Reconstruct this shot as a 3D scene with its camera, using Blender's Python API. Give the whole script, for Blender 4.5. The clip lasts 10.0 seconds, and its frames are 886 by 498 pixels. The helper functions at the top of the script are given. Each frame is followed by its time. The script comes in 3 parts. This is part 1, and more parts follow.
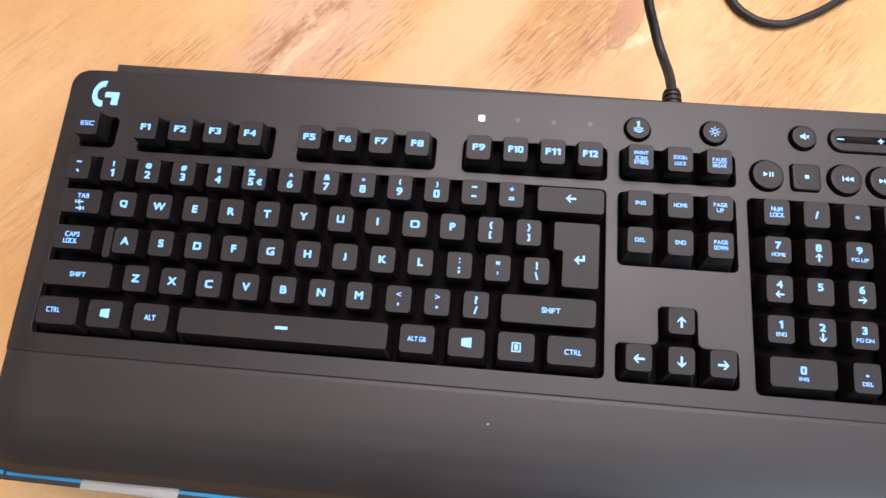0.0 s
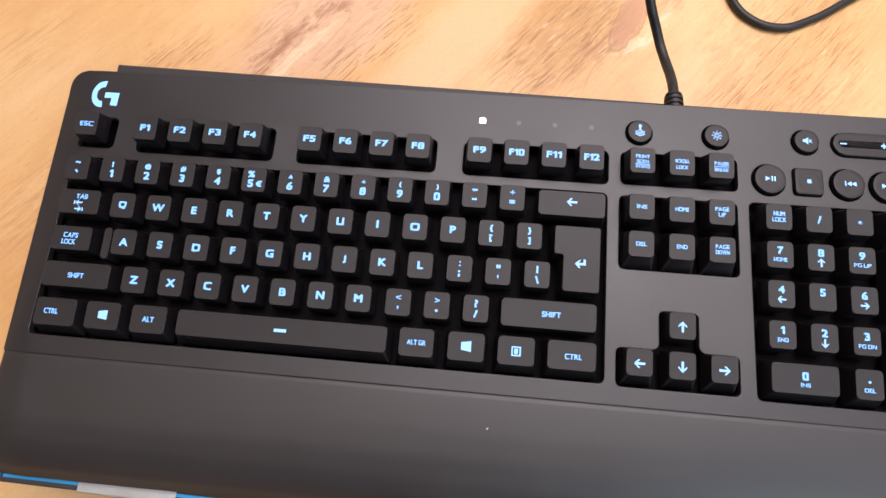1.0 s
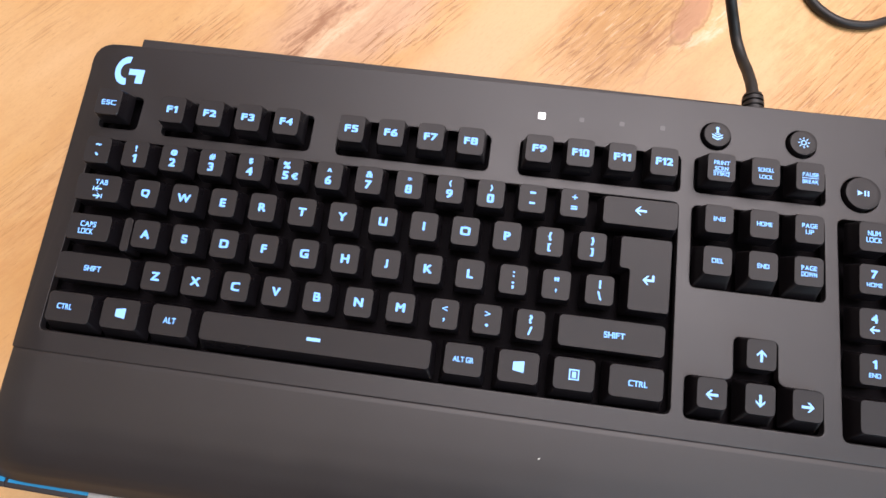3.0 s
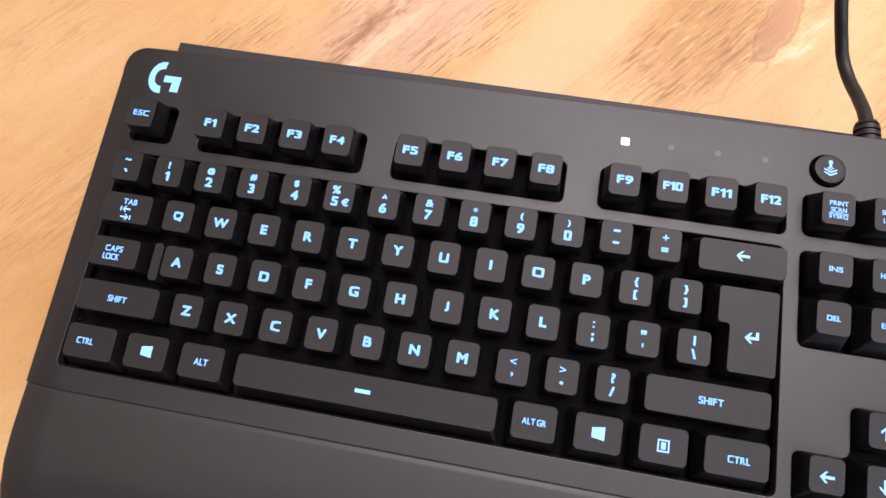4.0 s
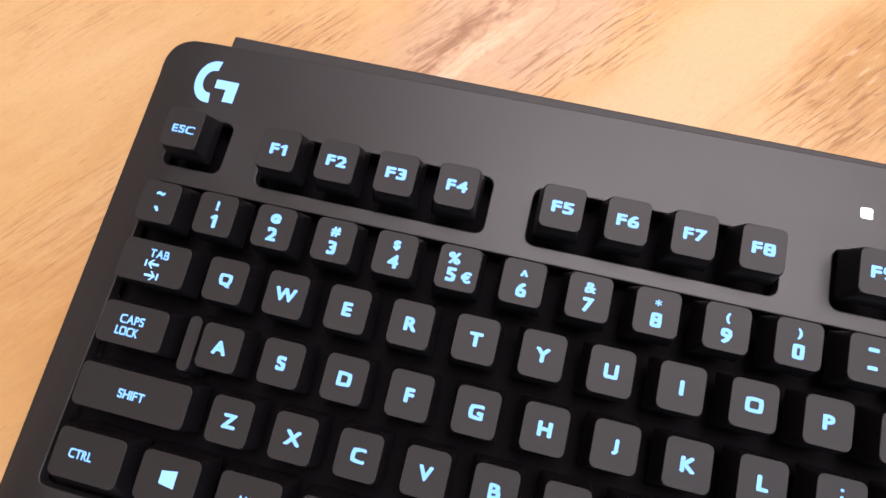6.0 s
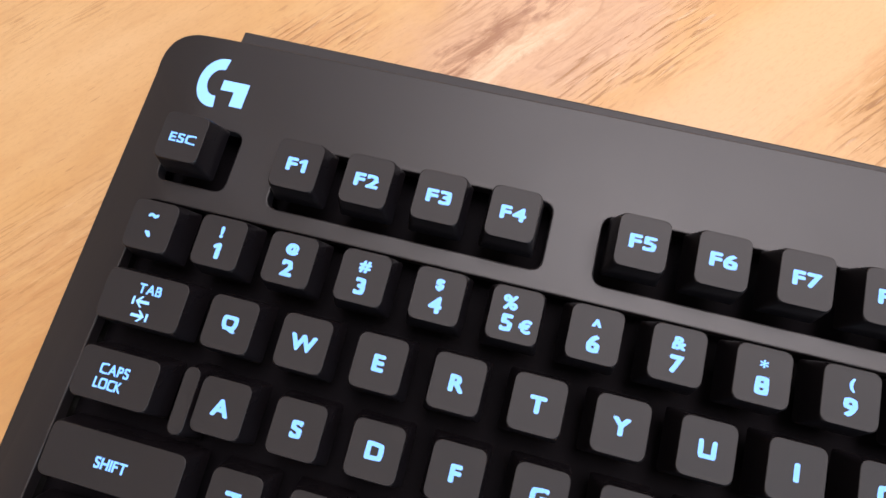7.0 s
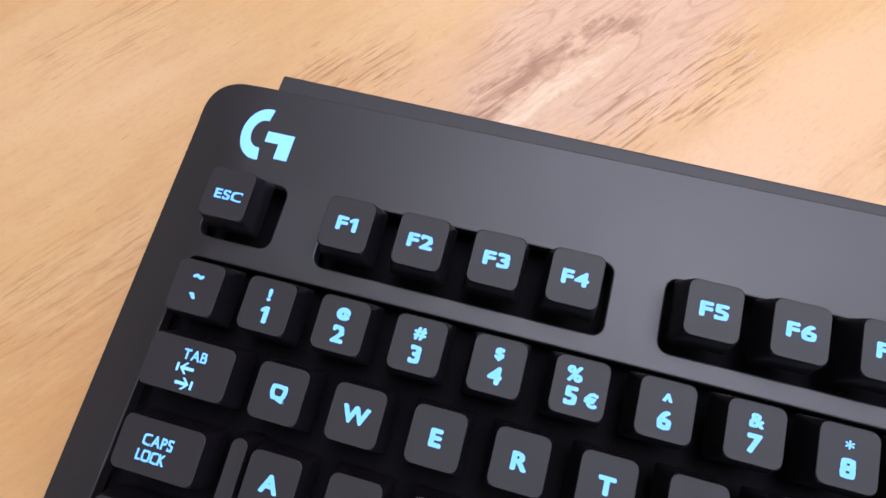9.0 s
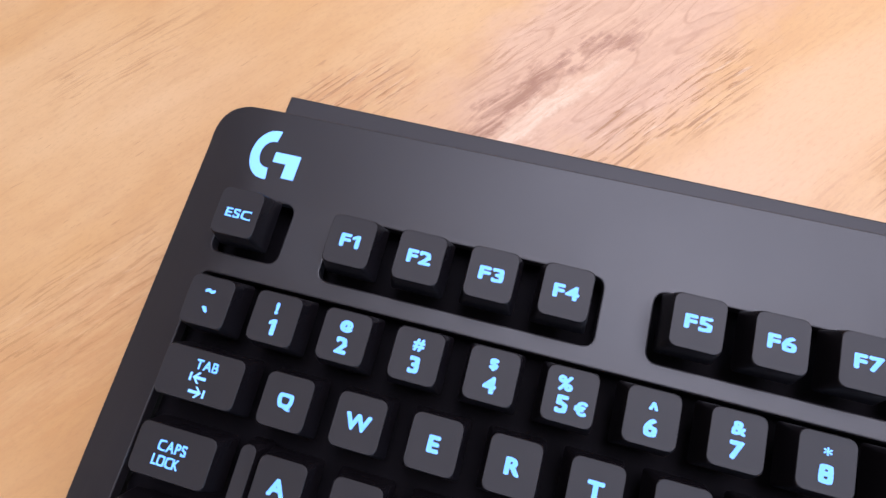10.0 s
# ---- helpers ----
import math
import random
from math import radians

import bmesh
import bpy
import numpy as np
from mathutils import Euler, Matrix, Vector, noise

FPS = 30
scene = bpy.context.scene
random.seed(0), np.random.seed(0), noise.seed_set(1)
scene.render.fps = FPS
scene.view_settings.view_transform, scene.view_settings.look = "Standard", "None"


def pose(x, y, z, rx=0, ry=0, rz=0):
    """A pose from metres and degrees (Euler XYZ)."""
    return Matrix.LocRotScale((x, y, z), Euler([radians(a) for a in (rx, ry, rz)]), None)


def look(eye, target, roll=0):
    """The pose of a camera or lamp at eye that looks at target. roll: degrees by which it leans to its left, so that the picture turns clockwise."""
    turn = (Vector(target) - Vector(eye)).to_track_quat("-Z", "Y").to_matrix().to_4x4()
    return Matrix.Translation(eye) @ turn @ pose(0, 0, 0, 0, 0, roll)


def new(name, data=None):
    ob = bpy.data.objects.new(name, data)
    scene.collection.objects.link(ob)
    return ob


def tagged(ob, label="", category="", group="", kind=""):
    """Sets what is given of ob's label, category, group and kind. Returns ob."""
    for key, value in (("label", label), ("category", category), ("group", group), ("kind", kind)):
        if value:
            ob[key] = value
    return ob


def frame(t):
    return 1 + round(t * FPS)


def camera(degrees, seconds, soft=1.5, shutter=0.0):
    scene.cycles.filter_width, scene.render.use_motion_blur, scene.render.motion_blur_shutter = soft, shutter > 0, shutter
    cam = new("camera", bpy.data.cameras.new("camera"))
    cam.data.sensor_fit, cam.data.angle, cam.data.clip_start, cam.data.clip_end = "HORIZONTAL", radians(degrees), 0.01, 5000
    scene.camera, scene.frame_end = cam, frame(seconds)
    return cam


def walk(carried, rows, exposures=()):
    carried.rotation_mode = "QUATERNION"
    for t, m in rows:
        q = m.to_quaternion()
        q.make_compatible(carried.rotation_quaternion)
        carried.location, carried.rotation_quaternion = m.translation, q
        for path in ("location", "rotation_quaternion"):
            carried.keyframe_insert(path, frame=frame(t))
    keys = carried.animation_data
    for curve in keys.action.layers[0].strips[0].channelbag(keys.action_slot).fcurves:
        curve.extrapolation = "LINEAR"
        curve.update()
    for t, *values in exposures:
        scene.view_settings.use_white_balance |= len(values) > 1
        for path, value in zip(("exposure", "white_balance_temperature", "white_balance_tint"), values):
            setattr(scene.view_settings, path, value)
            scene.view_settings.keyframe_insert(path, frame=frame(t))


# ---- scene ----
# The poses are in the frame of the key tops; BASE lifts that frame over the table and tilts it.
BASE = pose(0, 0, 0.0865, 4, 0, 0)
cam = camera(75.0, 10.0, soft=1.5)
# seconds, eye x y z, yaw, pitch, roll
ROWS = [
    (0, 0.22191, -0.04967, 0.28193, 15.811, -78.047, -11.422),
    (0.5, 0.22344, -0.04883, 0.28181, 16.568, -77.925, -12.173),
    (1, 0.22196, -0.04833, 0.28065, 15.957, -77.945, -11.266),
    (1.5, 0.22082, -0.04615, 0.27908, 17.276, -77.959, -12.191),
    (2, 0.21491, -0.04287, 0.27369, 18.124, -78.162, -12.407),
    (3.5, 0.18866, -0.03002, 0.24407, 24.480, -78.810, -16.330),
    (4, 0.17403, -0.01912, 0.22893, 28.253, -78.201, -19.019),
    (4.5, 0.15850, -0.01201, 0.21212, 28.568, -78.258, -18.544),
    (5, 0.14099, -0.00413, 0.19587, 30.613, -78.307, -19.616),
    (5.5, 0.12917, 0.00392, 0.18088, 31.184, -77.488, -19.085),
    (7, 0.10043, 0.02060, 0.13785, 28.996, -76.300, -15.050),
    (7.5, 0.09376, 0.02736, 0.13195, 30.568, -75.653, -16.405),
    (8, 0.08657, 0.02954, 0.13104, 28.902, -75.720, -14.409),
    (8.5, 0.08648, 0.03083, 0.13301, 30.306, -75.287, -15.977),
    (9, 0.08522, 0.03061, 0.13535, 30.459, -74.828, -16.252),
    (9.5, 0.08537, 0.03220, 0.13911, 32.607, -74.688, -17.992),
    (10, 0.08854, 0.03183, 0.14312, 32.949, -73.958, -18.848),
]


def eye_pose(x, y, z, yaw, pitch, roll):
    a, b = radians(yaw), radians(pitch)
    ahead = Vector((-math.sin(a) * math.cos(b), math.cos(a) * math.cos(b), math.sin(b)))
    return look((x, y, z), Vector((x, y, z)) + ahead, roll)


walk(cam, [(t, BASE @ eye_pose(*row)) for t, *row in ROWS], [(0, 0.0, 6500, 10), (5.5, 0.0, 6500, 10), (7.0, -0.08, 6450, 9), (7.5, -0.12, 6300, 4), (8.5, -0.12, 5650, 6), (9.2, -0.12, 5500, 8), (10, -0.10, 5500, 13)])

# ---- world and lamps ----
world = bpy.data.worlds.new("world")
scene.world = world
world.use_nodes = True
world.node_tree.nodes["Background"].inputs[0].default_value = (0.6, 0.65, 0.75, 1)
world.node_tree.nodes["Background"].inputs[1].default_value = 0.15


def area_lamp(name, place, target, width, height, watts, colour):
    data = bpy.data.lights.new(name, "AREA")
    data.shape, data.size, data.size_y, data.energy, data.color = "RECTANGLE", width, height, watts, colour
    ob = new(name, data)
    ob.matrix_world = look(place, target)
    return ob


LAMP_AT = Vector((0.60, 0.62, 1.74))
area_lamp("ceiling_lamp_light", LAMP_AT - Vector((0, 0, 0.035)), LAMP_AT - Vector((0, 0, 1)), 1.5, 1.2, 56, (1.0, 0.91, 0.95))
# Unseen second lamp, added for the warm sheen on the palm rest's left.
FILL_LAMP_AT = Vector((-0.62, -0.58, 1.74))
area_lamp("added_fill_light", FILL_LAMP_AT - Vector((0, 0, 0.035)), FILL_LAMP_AT - Vector((0, 0, 1)), 0.8, 0.6, 3.5, (1.0, 0.86, 0.72))
area_lamp("window_light", (1.45, -1.09, 1.14), (0.42, -0.05, 0.0), 1.2, 0.95, 27, (0.66, 0.84, 1.0))


# ---- materials ----
def mat_nodes(name):
    m = bpy.data.materials.new(name)
    m.use_nodes = True
    nt = m.node_tree
    return m, nt, nt.nodes["Principled BSDF"]


def nd(nt, kind, **sets):
    n = nt.nodes.new(kind)
    for key, value in sets.items():
        n.inputs[key.replace("_", " ")].default_value = value
    return n


def ramp(nt, fac, *stops):
    n = nt.nodes.new("ShaderNodeValToRGB")
    while len(n.color_ramp.elements) < len(stops):
        n.color_ramp.elements.new(0.5)
    for e, (at, col) in zip(n.color_ramp.elements, stops):
        e.position = at
        e.color = (*col, 1) if len(col) == 3 else (col[0], col[0], col[0], 1)
    nt.links.new(fac, n.inputs[0])
    return n.outputs[0]


def calc(nt, op, a, b=0.0, clamp=False):
    n = nt.nodes.new("ShaderNodeMath")
    n.operation, n.use_clamp = op, clamp
    for i, v in enumerate((a, b)):
        if isinstance(v, (int, float)):
            n.inputs[i].default_value = v
        else:
            nt.links.new(v, n.inputs[i])
    return n.outputs[0]


def mixed(nt, fac, a, b):
    n = nt.nodes.new("ShaderNodeMix")
    n.data_type = "RGBA"
    for socket, v in ((n.inputs[0], fac), (n.inputs[6], a), (n.inputs[7], b)):
        if isinstance(v, (int, float)):
            socket.default_value = v
        elif isinstance(v, tuple):
            socket.default_value = (*v, 1)
        else:
            nt.links.new(v, socket)
    return n.outputs[2]


def place_map(nt, turn=0.0, scale=(1, 1, 1), shift=(0, 0, 0)):
    co = nt.nodes.new("ShaderNodeTexCoord")
    m = nd(nt, "ShaderNodeMapping", Rotation=(0, 0, radians(turn)), Scale=scale, Location=shift)
    nt.links.new(co.outputs["Object"], m.inputs[0])
    return m.outputs[0]


def noise_of(nt, vec, scale, detail=3.0, rough=0.5, distort=0.0):
    n = nd(nt, "ShaderNodeTexNoise", Scale=scale, Detail=detail, Roughness=rough, Distortion=distort)
    nt.links.new(vec, n.inputs["Vector"])
    return n.outputs[0]


def bump(nt, bsdf, height, strength, distance):
    n = nd(nt, "ShaderNodeBump", Strength=strength, Distance=distance)
    nt.links.new(height, n.inputs["Height"])
    nt.links.new(n.outputs[0], bsdf.inputs["Normal"])


def plastic(name, dark, light, rough, spec=0.5, grain=4200.0, relief=0.12):
    """Moulded plastic: spark-eroded grain, faint smudges in colour and gloss."""
    m, nt, b = mat_nodes(name)
    vec = place_map(nt)
    smudge = noise_of(nt, vec, 22.0, 4.0, 0.6)
    fine = noise_of(nt, vec, grain, 2.0, 0.6)
    nt.links.new(ramp(nt, smudge, (0.3, dark), (0.75, light)), b.inputs["Base Color"])
    r = calc(nt, "ADD", calc(nt, "MULTIPLY", smudge, 0.12), rough - 0.06)
    nt.links.new(r, b.inputs["Roughness"])
    b.inputs["Specular IOR Level"].default_value = spec
    bump(nt, b, fine, relief, 0.0001)
    return m


def glow(name, colour, strength):
    m, nt, b = mat_nodes(name)
    b.inputs["Base Color"].default_value = (*[0.5 * c for c in colour], 1)
    b.inputs["Emission Color"].default_value = (*colour, 1)
    b.inputs["Emission Strength"].default_value = strength
    return m


def wood_material():
    """Printed wild-oak laminate: grain on a slant, striated fields, a long brown flame and a knot."""
    m, nt, b = mat_nodes("oak_laminate")
    along = place_map(nt, -50)

    def bent(scale, amount):
        """The grain's coordinates, wandering a little."""
        warp = nd(nt, "ShaderNodeTexNoise", Scale=scale, Detail=2.0)
        nt.links.new(along, warp.inputs["Vector"])
        off = nt.nodes.new("ShaderNodeVectorMath")
        off.operation = "MULTIPLY_ADD"
        nt.links.new(warp.outputs["Color"], off.inputs[0])
        off.inputs[1].default_value = (amount, amount, 0)
        nt.links.new(along, off.inputs[2])
        return off.outputs[0]

    wide, tight = bent(5.0, 0.03), bent(18.0, 0.0045)

    def stretched(sx, sy, base=wide):
        mm = nd(nt, "ShaderNodeMapping", Scale=(sx, sy, 1))
        nt.links.new(base, mm.inputs[0])
        return mm.outputs[0]

    def spot(x, y, length, width, turn, ragged=0.6):
        """0 outside to 1 inside of a long patch of the print with a ragged rim."""
        co = nt.nodes.new("ShaderNodeTexCoord")
        mm = nd(nt, "ShaderNodeMapping", Location=(x, y, 0), Rotation=(0, 0, radians(turn)), Scale=(length, width, 1))
        mm.vector_type = "TEXTURE"
        rag = nd(nt, "ShaderNodeTexNoise", Scale=0.55 / width, Detail=6.0, Roughness=0.68)
        nt.links.new(co.outputs["Object"], rag.inputs["Vector"])
        size = 2.6 * ragged * width
        add = nt.nodes.new("ShaderNodeVectorMath")
        add.operation = "MULTIPLY_ADD"
        nt.links.new(rag.outputs["Color"], add.inputs[0])
        add.inputs[1].default_value = (size, size, 0)
        nt.links.new(co.outputs["Object"], add.inputs[2])
        sub = nt.nodes.new("ShaderNodeVectorMath")
        sub.operation = "SUBTRACT"
        nt.links.new(add.outputs[0], sub.inputs[0])
        sub.inputs[1].default_value = (size / 2, size / 2, 0)
        nt.links.new(sub.outputs[0], mm.inputs[0])
        ln = nt.nodes.new("ShaderNodeVectorMath")
        ln.operation = "LENGTH"
        nt.links.new(mm.outputs[0], ln.inputs[0])
        return calc(nt, "MULTIPLY", calc(nt, "SUBTRACT", 1.0, ln.outputs["Value"], True), 2.2, True)

    cloud = noise_of(nt, stretched(3.0, 8.0), 1.0, 4.0, 0.55)
    colour = ramp(nt, cloud, (0.28, (0.53, 0.275, 0.088)), (0.48, (0.60, 0.36, 0.158)), (0.70, (0.67, 0.445, 0.235)))
    mottle = noise_of(nt, stretched(30.0, 60.0), 1.0, 5.0, 0.65)
    colour = mixed(nt, ramp(nt, mottle, (0.45, (0.0,)), (0.80, (0.30,))), colour, (0.44, 0.225, 0.095))
    soft = noise_of(nt, stretched(12.0, 170.0), 1.0, 4.0, 0.6)
    colour = mixed(nt, ramp(nt, soft, (0.50, (0.0,)), (0.78, (0.30,))), colour, (0.46, 0.24, 0.10))
    fibre = ramp(nt, noise_of(nt, stretched(40.0, 260.0, tight), 1.0, 5.0, 0.7, 0.6), (0.40, (0.0,)), (0.58, (1.0,)))
    # the golden field round the knot and the pinkish ground of the flame
    for x, y, length, width, turn in ((0.262, 0.190, 0.064, 0.048, 55), (0.275, 0.215, 0.045, 0.030, 60)):
        colour = mixed(nt, calc(nt, "MULTIPLY", spot(x, y, length, width, turn, 0.9), 0.42), colour, (0.46, 0.245, 0.082))
    colour = mixed(nt, calc(nt, "MULTIPLY", spot(0.102, 0.222, 0.130, 0.055, 52, 0.7), 0.5), colour, (0.60, 0.40, 0.31))
    # patches in the fibre
    for x, y, length, width, turn, tint, amount in SPOTS:
        patch = calc(nt, "MULTIPLY", spot(x, y, length, width, turn, 1.3), fibre)
        colour = mixed(nt, calc(nt, "MULTIPLY", patch, amount), colour, tint)

    # the knot's tongue with its darker rim
    tongue = spot(0.320, 0.216, 0.031, 0.0115, 68, 0.5)
    colour = mixed(nt, ramp(nt, tongue, (0.30, (0.0,)), (0.65, (0.8,))), colour, (0.42, 0.205, 0.115))
    colour = mixed(nt, ramp(nt, tongue, (0.08, (0.0,)), (0.25, (0.7,)), (0.55, (0.0,))), colour, (0.30, 0.135, 0.055))

    # rings of the flame: contour lines of a slow noise
    rings = calc(nt, "FRACT", calc(nt, "MULTIPLY", noise_of(nt, stretched(8.0, 30.0), 1.0, 3.0, 0.5, 0.4), 11.0))
    thin = ramp(nt, rings, (0.0, (0.9,)), (0.16, (0.0,)), (0.90, (0.0,)), (1.0, (0.9,)))
    ringed = calc(nt, "MAXIMUM", spot(0.105, 0.222, 0.12, 0.05, 52), spot(0.29, 0.205, 0.075, 0.04, 55))
    colour = mixed(nt, calc(nt, "MULTIPLY", calc(nt, "MULTIPLY", thin, ringed), 0.48), colour, (0.36, 0.19, 0.10))

    # striated fields: fine broken lines along the grain
    drift = ramp(nt, noise_of(nt, stretched(4.0, 11.0), 1.3, 2.0, 0.5), (0.54, (0.0,)), (0.68, (0.32,)))
    field = drift
    for x, y, length, width, turn, amount in FIELDS:
        field = calc(nt, "MAXIMUM", field, calc(nt, "MULTIPLY", spot(x, y, length, width, turn, 0.5), amount))
    lines = ramp(nt, noise_of(nt, stretched(36.0, 560.0, tight), 1.0, 4.0, 0.66, 0.5), (0.53, (0.0,)), (0.61, (1.0,)))
    streak = calc(nt, "MULTIPLY", field, lines)
    colour = mixed(nt, calc(nt, "MULTIPLY", streak, 0.85), colour, (0.31, 0.148, 0.052))
    pale_lines = ramp(nt, noise_of(nt, stretched(26.0, 300.0, tight), 1.7, 3.0, 0.6, 0.5), (0.60, (0.0,)), (0.68, (1.0,)))
    colour = mixed(nt, calc(nt, "MULTIPLY", calc(nt, "MULTIPLY", pale_lines, field), 0.40), colour, PALE)
    ticks = ramp(nt, noise_of(nt, stretched(75.0, 620.0, tight), 1.0, 2.0, 0.5), (0.68, (0.0,)), (0.74, (1.0,)))
    colour = mixed(nt, calc(nt, "MULTIPLY", ticks, 0.40), colour, (0.33, 0.165, 0.07))
    calm = calc(nt, "MULTIPLY", spot(0.197, 0.190, 0.130, 0.030, 50, 0.35), 0.80)
    colour = mixed(nt, calm, colour, (0.64, 0.395, 0.205))
    speck = noise_of(nt, stretched(260.0, 700.0, tight), 1.0, 4.0, 0.7)
    colour = mixed(nt, ramp(nt, speck, (0.50, (0.0,)), (0.75, (0.32,))), colour, (0.40, 0.22, 0.10))
    nt.links.new(colour, b.inputs["Base Color"])
    rough = calc(nt, "ADD", calc(nt, "MULTIPLY", mottle, 0.2), 0.28)
    nt.links.new(rough, b.inputs["Roughness"])
    b.inputs["Specular IOR Level"].default_value = 0.4
    h = calc(nt, "SUBTRACT", 1.0, calc(nt, "MULTIPLY", streak, 0.8))
    bump(nt, b, h, 0.3, 0.0004)
    return m


# Patches of the laminate's print: x, y, half length, half width, turn, colour, strength
PALE, BROWN, PINK = (0.74, 0.54, 0.36), (0.35, 0.17, 0.075), (0.52, 0.32, 0.195)
SPOTS = [
    (0.105, 0.222, 0.120, 0.045, 52, PINK, 0.75),
    (-0.01, 0.155, 0.050, 0.022, 45, (0.50, 0.25, 0.10), 0.45),
    (0.062, 0.170, 0.042, 0.010, 56, (0.29, 0.14, 0.075), 0.85),
    (0.094, 0.205, 0.038, 0.008, 44, (0.29, 0.14, 0.085), 0.75),
    (0.076, 0.166, 0.040, 0.007, 54, PALE, 0.8),
    (0.098, 0.190, 0.022, 0.006, 48, PALE, 0.5),
    (0.262, 0.192, 0.062, 0.046, 55, (0.45, 0.235, 0.08), 0.95),
    (0.430, 0.185, 0.120, 0.065, 56, (0.50, 0.26, 0.10), 0.55),
    (0.300, 0.200, 0.030, 0.010, 62, (0.38, 0.175, 0.085), 0.7),
    (0.324, 0.196, 0.020, 0.004, 35, PALE, 0.7),
    (0.340, 0.214, 0.030, 0.006, 60, PALE, 0.8),
    (0.352, 0.240, 0.034, 0.010, 58, BROWN, 0.5),
    (-0.075, 0.02, 0.10, 0.03, 48, (0.50, 0.25, 0.10), 0.4),
]
# Striated fields: x, y, half length, half width, turn, strength
FIELDS = [
    (0.132, 0.182, 0.075, 0.022, 47, 1.0), (-0.012, 0.155, 0.045, 0.022, 45, 0.9), (0.266, 0.190, 0.075, 0.042, 52, 1.0),
    (0.430, 0.180, 0.100, 0.050, 56, 0.8), (-0.10, 0.03, 0.08, 0.03, 48, 0.45), (-0.13, 0.16, 0.06, 0.025, 45, 0.4), (0.07, 0.215, 0.06, 0.012, 55, 0.6),
]
WOOD = wood_material()
DECK = plastic("charcoal_shell_plastic", (0.0112, 0.0093, 0.0104), (0.0142, 0.0121, 0.0134), 0.47, 0.56)
PALM = plastic("charcoal_palm_plastic", (0.0172, 0.0146, 0.0148), (0.0222, 0.0190, 0.0192), 0.50, 0.55, 2600.0, 0.2)
KEYCAP = plastic("black_keycap_plastic", (0.0116, 0.0094, 0.0100), (0.0142, 0.0117, 0.0124), 0.55, 0.38)
# Darker, smoother copy of the keycap plastic: groove shade put into the colour.
KEYSIDE = plastic("shaded_keycap_side", (0.0056, 0.0045, 0.0055), (0.0074, 0.0061, 0.0072), 0.28, 0.34, 4200.0, 0.04)
BED = plastic("black_bed_plastic", (0.0042, 0.0034, 0.0044), (0.0058, 0.0048, 0.0060), 0.7, 0.05)
RUBBER = plastic("black_cable_rubber", (0.010, 0.009, 0.009), (0.018, 0.016, 0.015), 0.5, 0.4, 1500.0, 0.2)
CARTON = plastic("black_printed_carton", (0.018, 0.016, 0.018), (0.024, 0.022, 0.024), 0.58, 0.5, 900.0, 0.1)
CARTON_BLUE = plastic("blue_printed_carton", (0.01, 0.20, 0.42), (0.015, 0.26, 0.50), 0.4, 0.4, 900.0, 0.1)
TAPE = plastic("milky_sealing_tape", (0.50, 0.49, 0.47), (0.68, 0.67, 0.65), 0.3, 0.5, 120.0, 0.5)
LEGEND = glow("backlit_legend", (0.25, 0.52, 1.0), 1.15)
LED_ON = glow("lit_indicator", (1.0, 0.97, 1.0), 2.2)
LED_OFF = plastic("unlit_indicator", (0.045, 0.043, 0.045), (0.06, 0.057, 0.06), 0.4)
WALL = plastic("painted_plaster", (0.62, 0.57, 0.50), (0.70, 0.65, 0.58), 0.8, 0.3, 60.0, 0.3)
DARK_WALL = plastic("dark_reflection_wall", (0.075, 0.055, 0.042), (0.11, 0.08, 0.06), 0.6, 0.3, 60.0, 0.3)
CEILING = plastic("white_ceiling_paint", (0.76, 0.75, 0.72), (0.82, 0.81, 0.78), 0.85, 0.3, 60.0, 0.3)
FLOOR = plastic("brown_floor", (0.16, 0.09, 0.05), (0.24, 0.14, 0.08), 0.5, 0.4, 60.0, 0.2)


# ---- building helpers ----
def part(name, data, material, parent=None, label="", at=None):
    """Link a bmesh or mesh as one object under a thing or a part."""
    if isinstance(data, bmesh.types.BMesh):
        me = bpy.data.meshes.new(name)
        bmesh.ops.recalc_face_normals(data, faces=data.faces)
        data.to_mesh(me)
        data.free()
    else:
        me = data
    if not me.materials:
        me.materials.append(material)
    ob = new(name, me)
    ob.parent = parent
    if at is not None:
        ob.matrix_basis = at
    return tagged(ob, label)


def smooth(ob, degrees=35):
    ob.data.shade_smooth()
    ob.data.set_sharp_from_angle(angle=radians(degrees))
    return ob


def box_bm(x0, x1, y0, y1, z0, z1, edge=0.0):
    bm = bmesh.new()
    bmesh.ops.create_cube(bm, size=1.0)
    for v in bm.verts:
        v.co = ((x0 + x1) / 2 + v.co.x * (x1 - x0), (y0 + y1) / 2 + v.co.y * (y1 - y0), (z0 + z1) / 2 + v.co.z * (z1 - z0))
    if edge:
        bmesh.ops.bevel(bm, geom=bm.edges[:], offset=edge, segments=2, profile=0.5, affect="EDGES")
    return bm


def round_poly(pts, r, n=5):
    """A closed outline with its corners rounded, convex or not."""
    out, count = [], len(pts)
    for i, p in enumerate(pts):
        p, a, c = Vector(p), Vector(pts[i - 1]), Vector(pts[(i + 1) % count])
        u, v = (a - p).normalized(), (c - p).normalized()
        rr = r[i] if isinstance(r, (list, tuple)) else r
        s, e = p + u * rr, p + v * rr
        for k in range(n + 1):
            t = k / n
            out.append(tuple((1 - t) ** 2 * s + 2 * t * (1 - t) * (p * 0.82 + (s + e) * 0.09) + t * t * e))
    return out


def rect(x0, x1, y0, y1, r, n=5):
    return round_poly([(x0, y0), (x1, y0), (x1, y1), (x0, y1)], r, n)


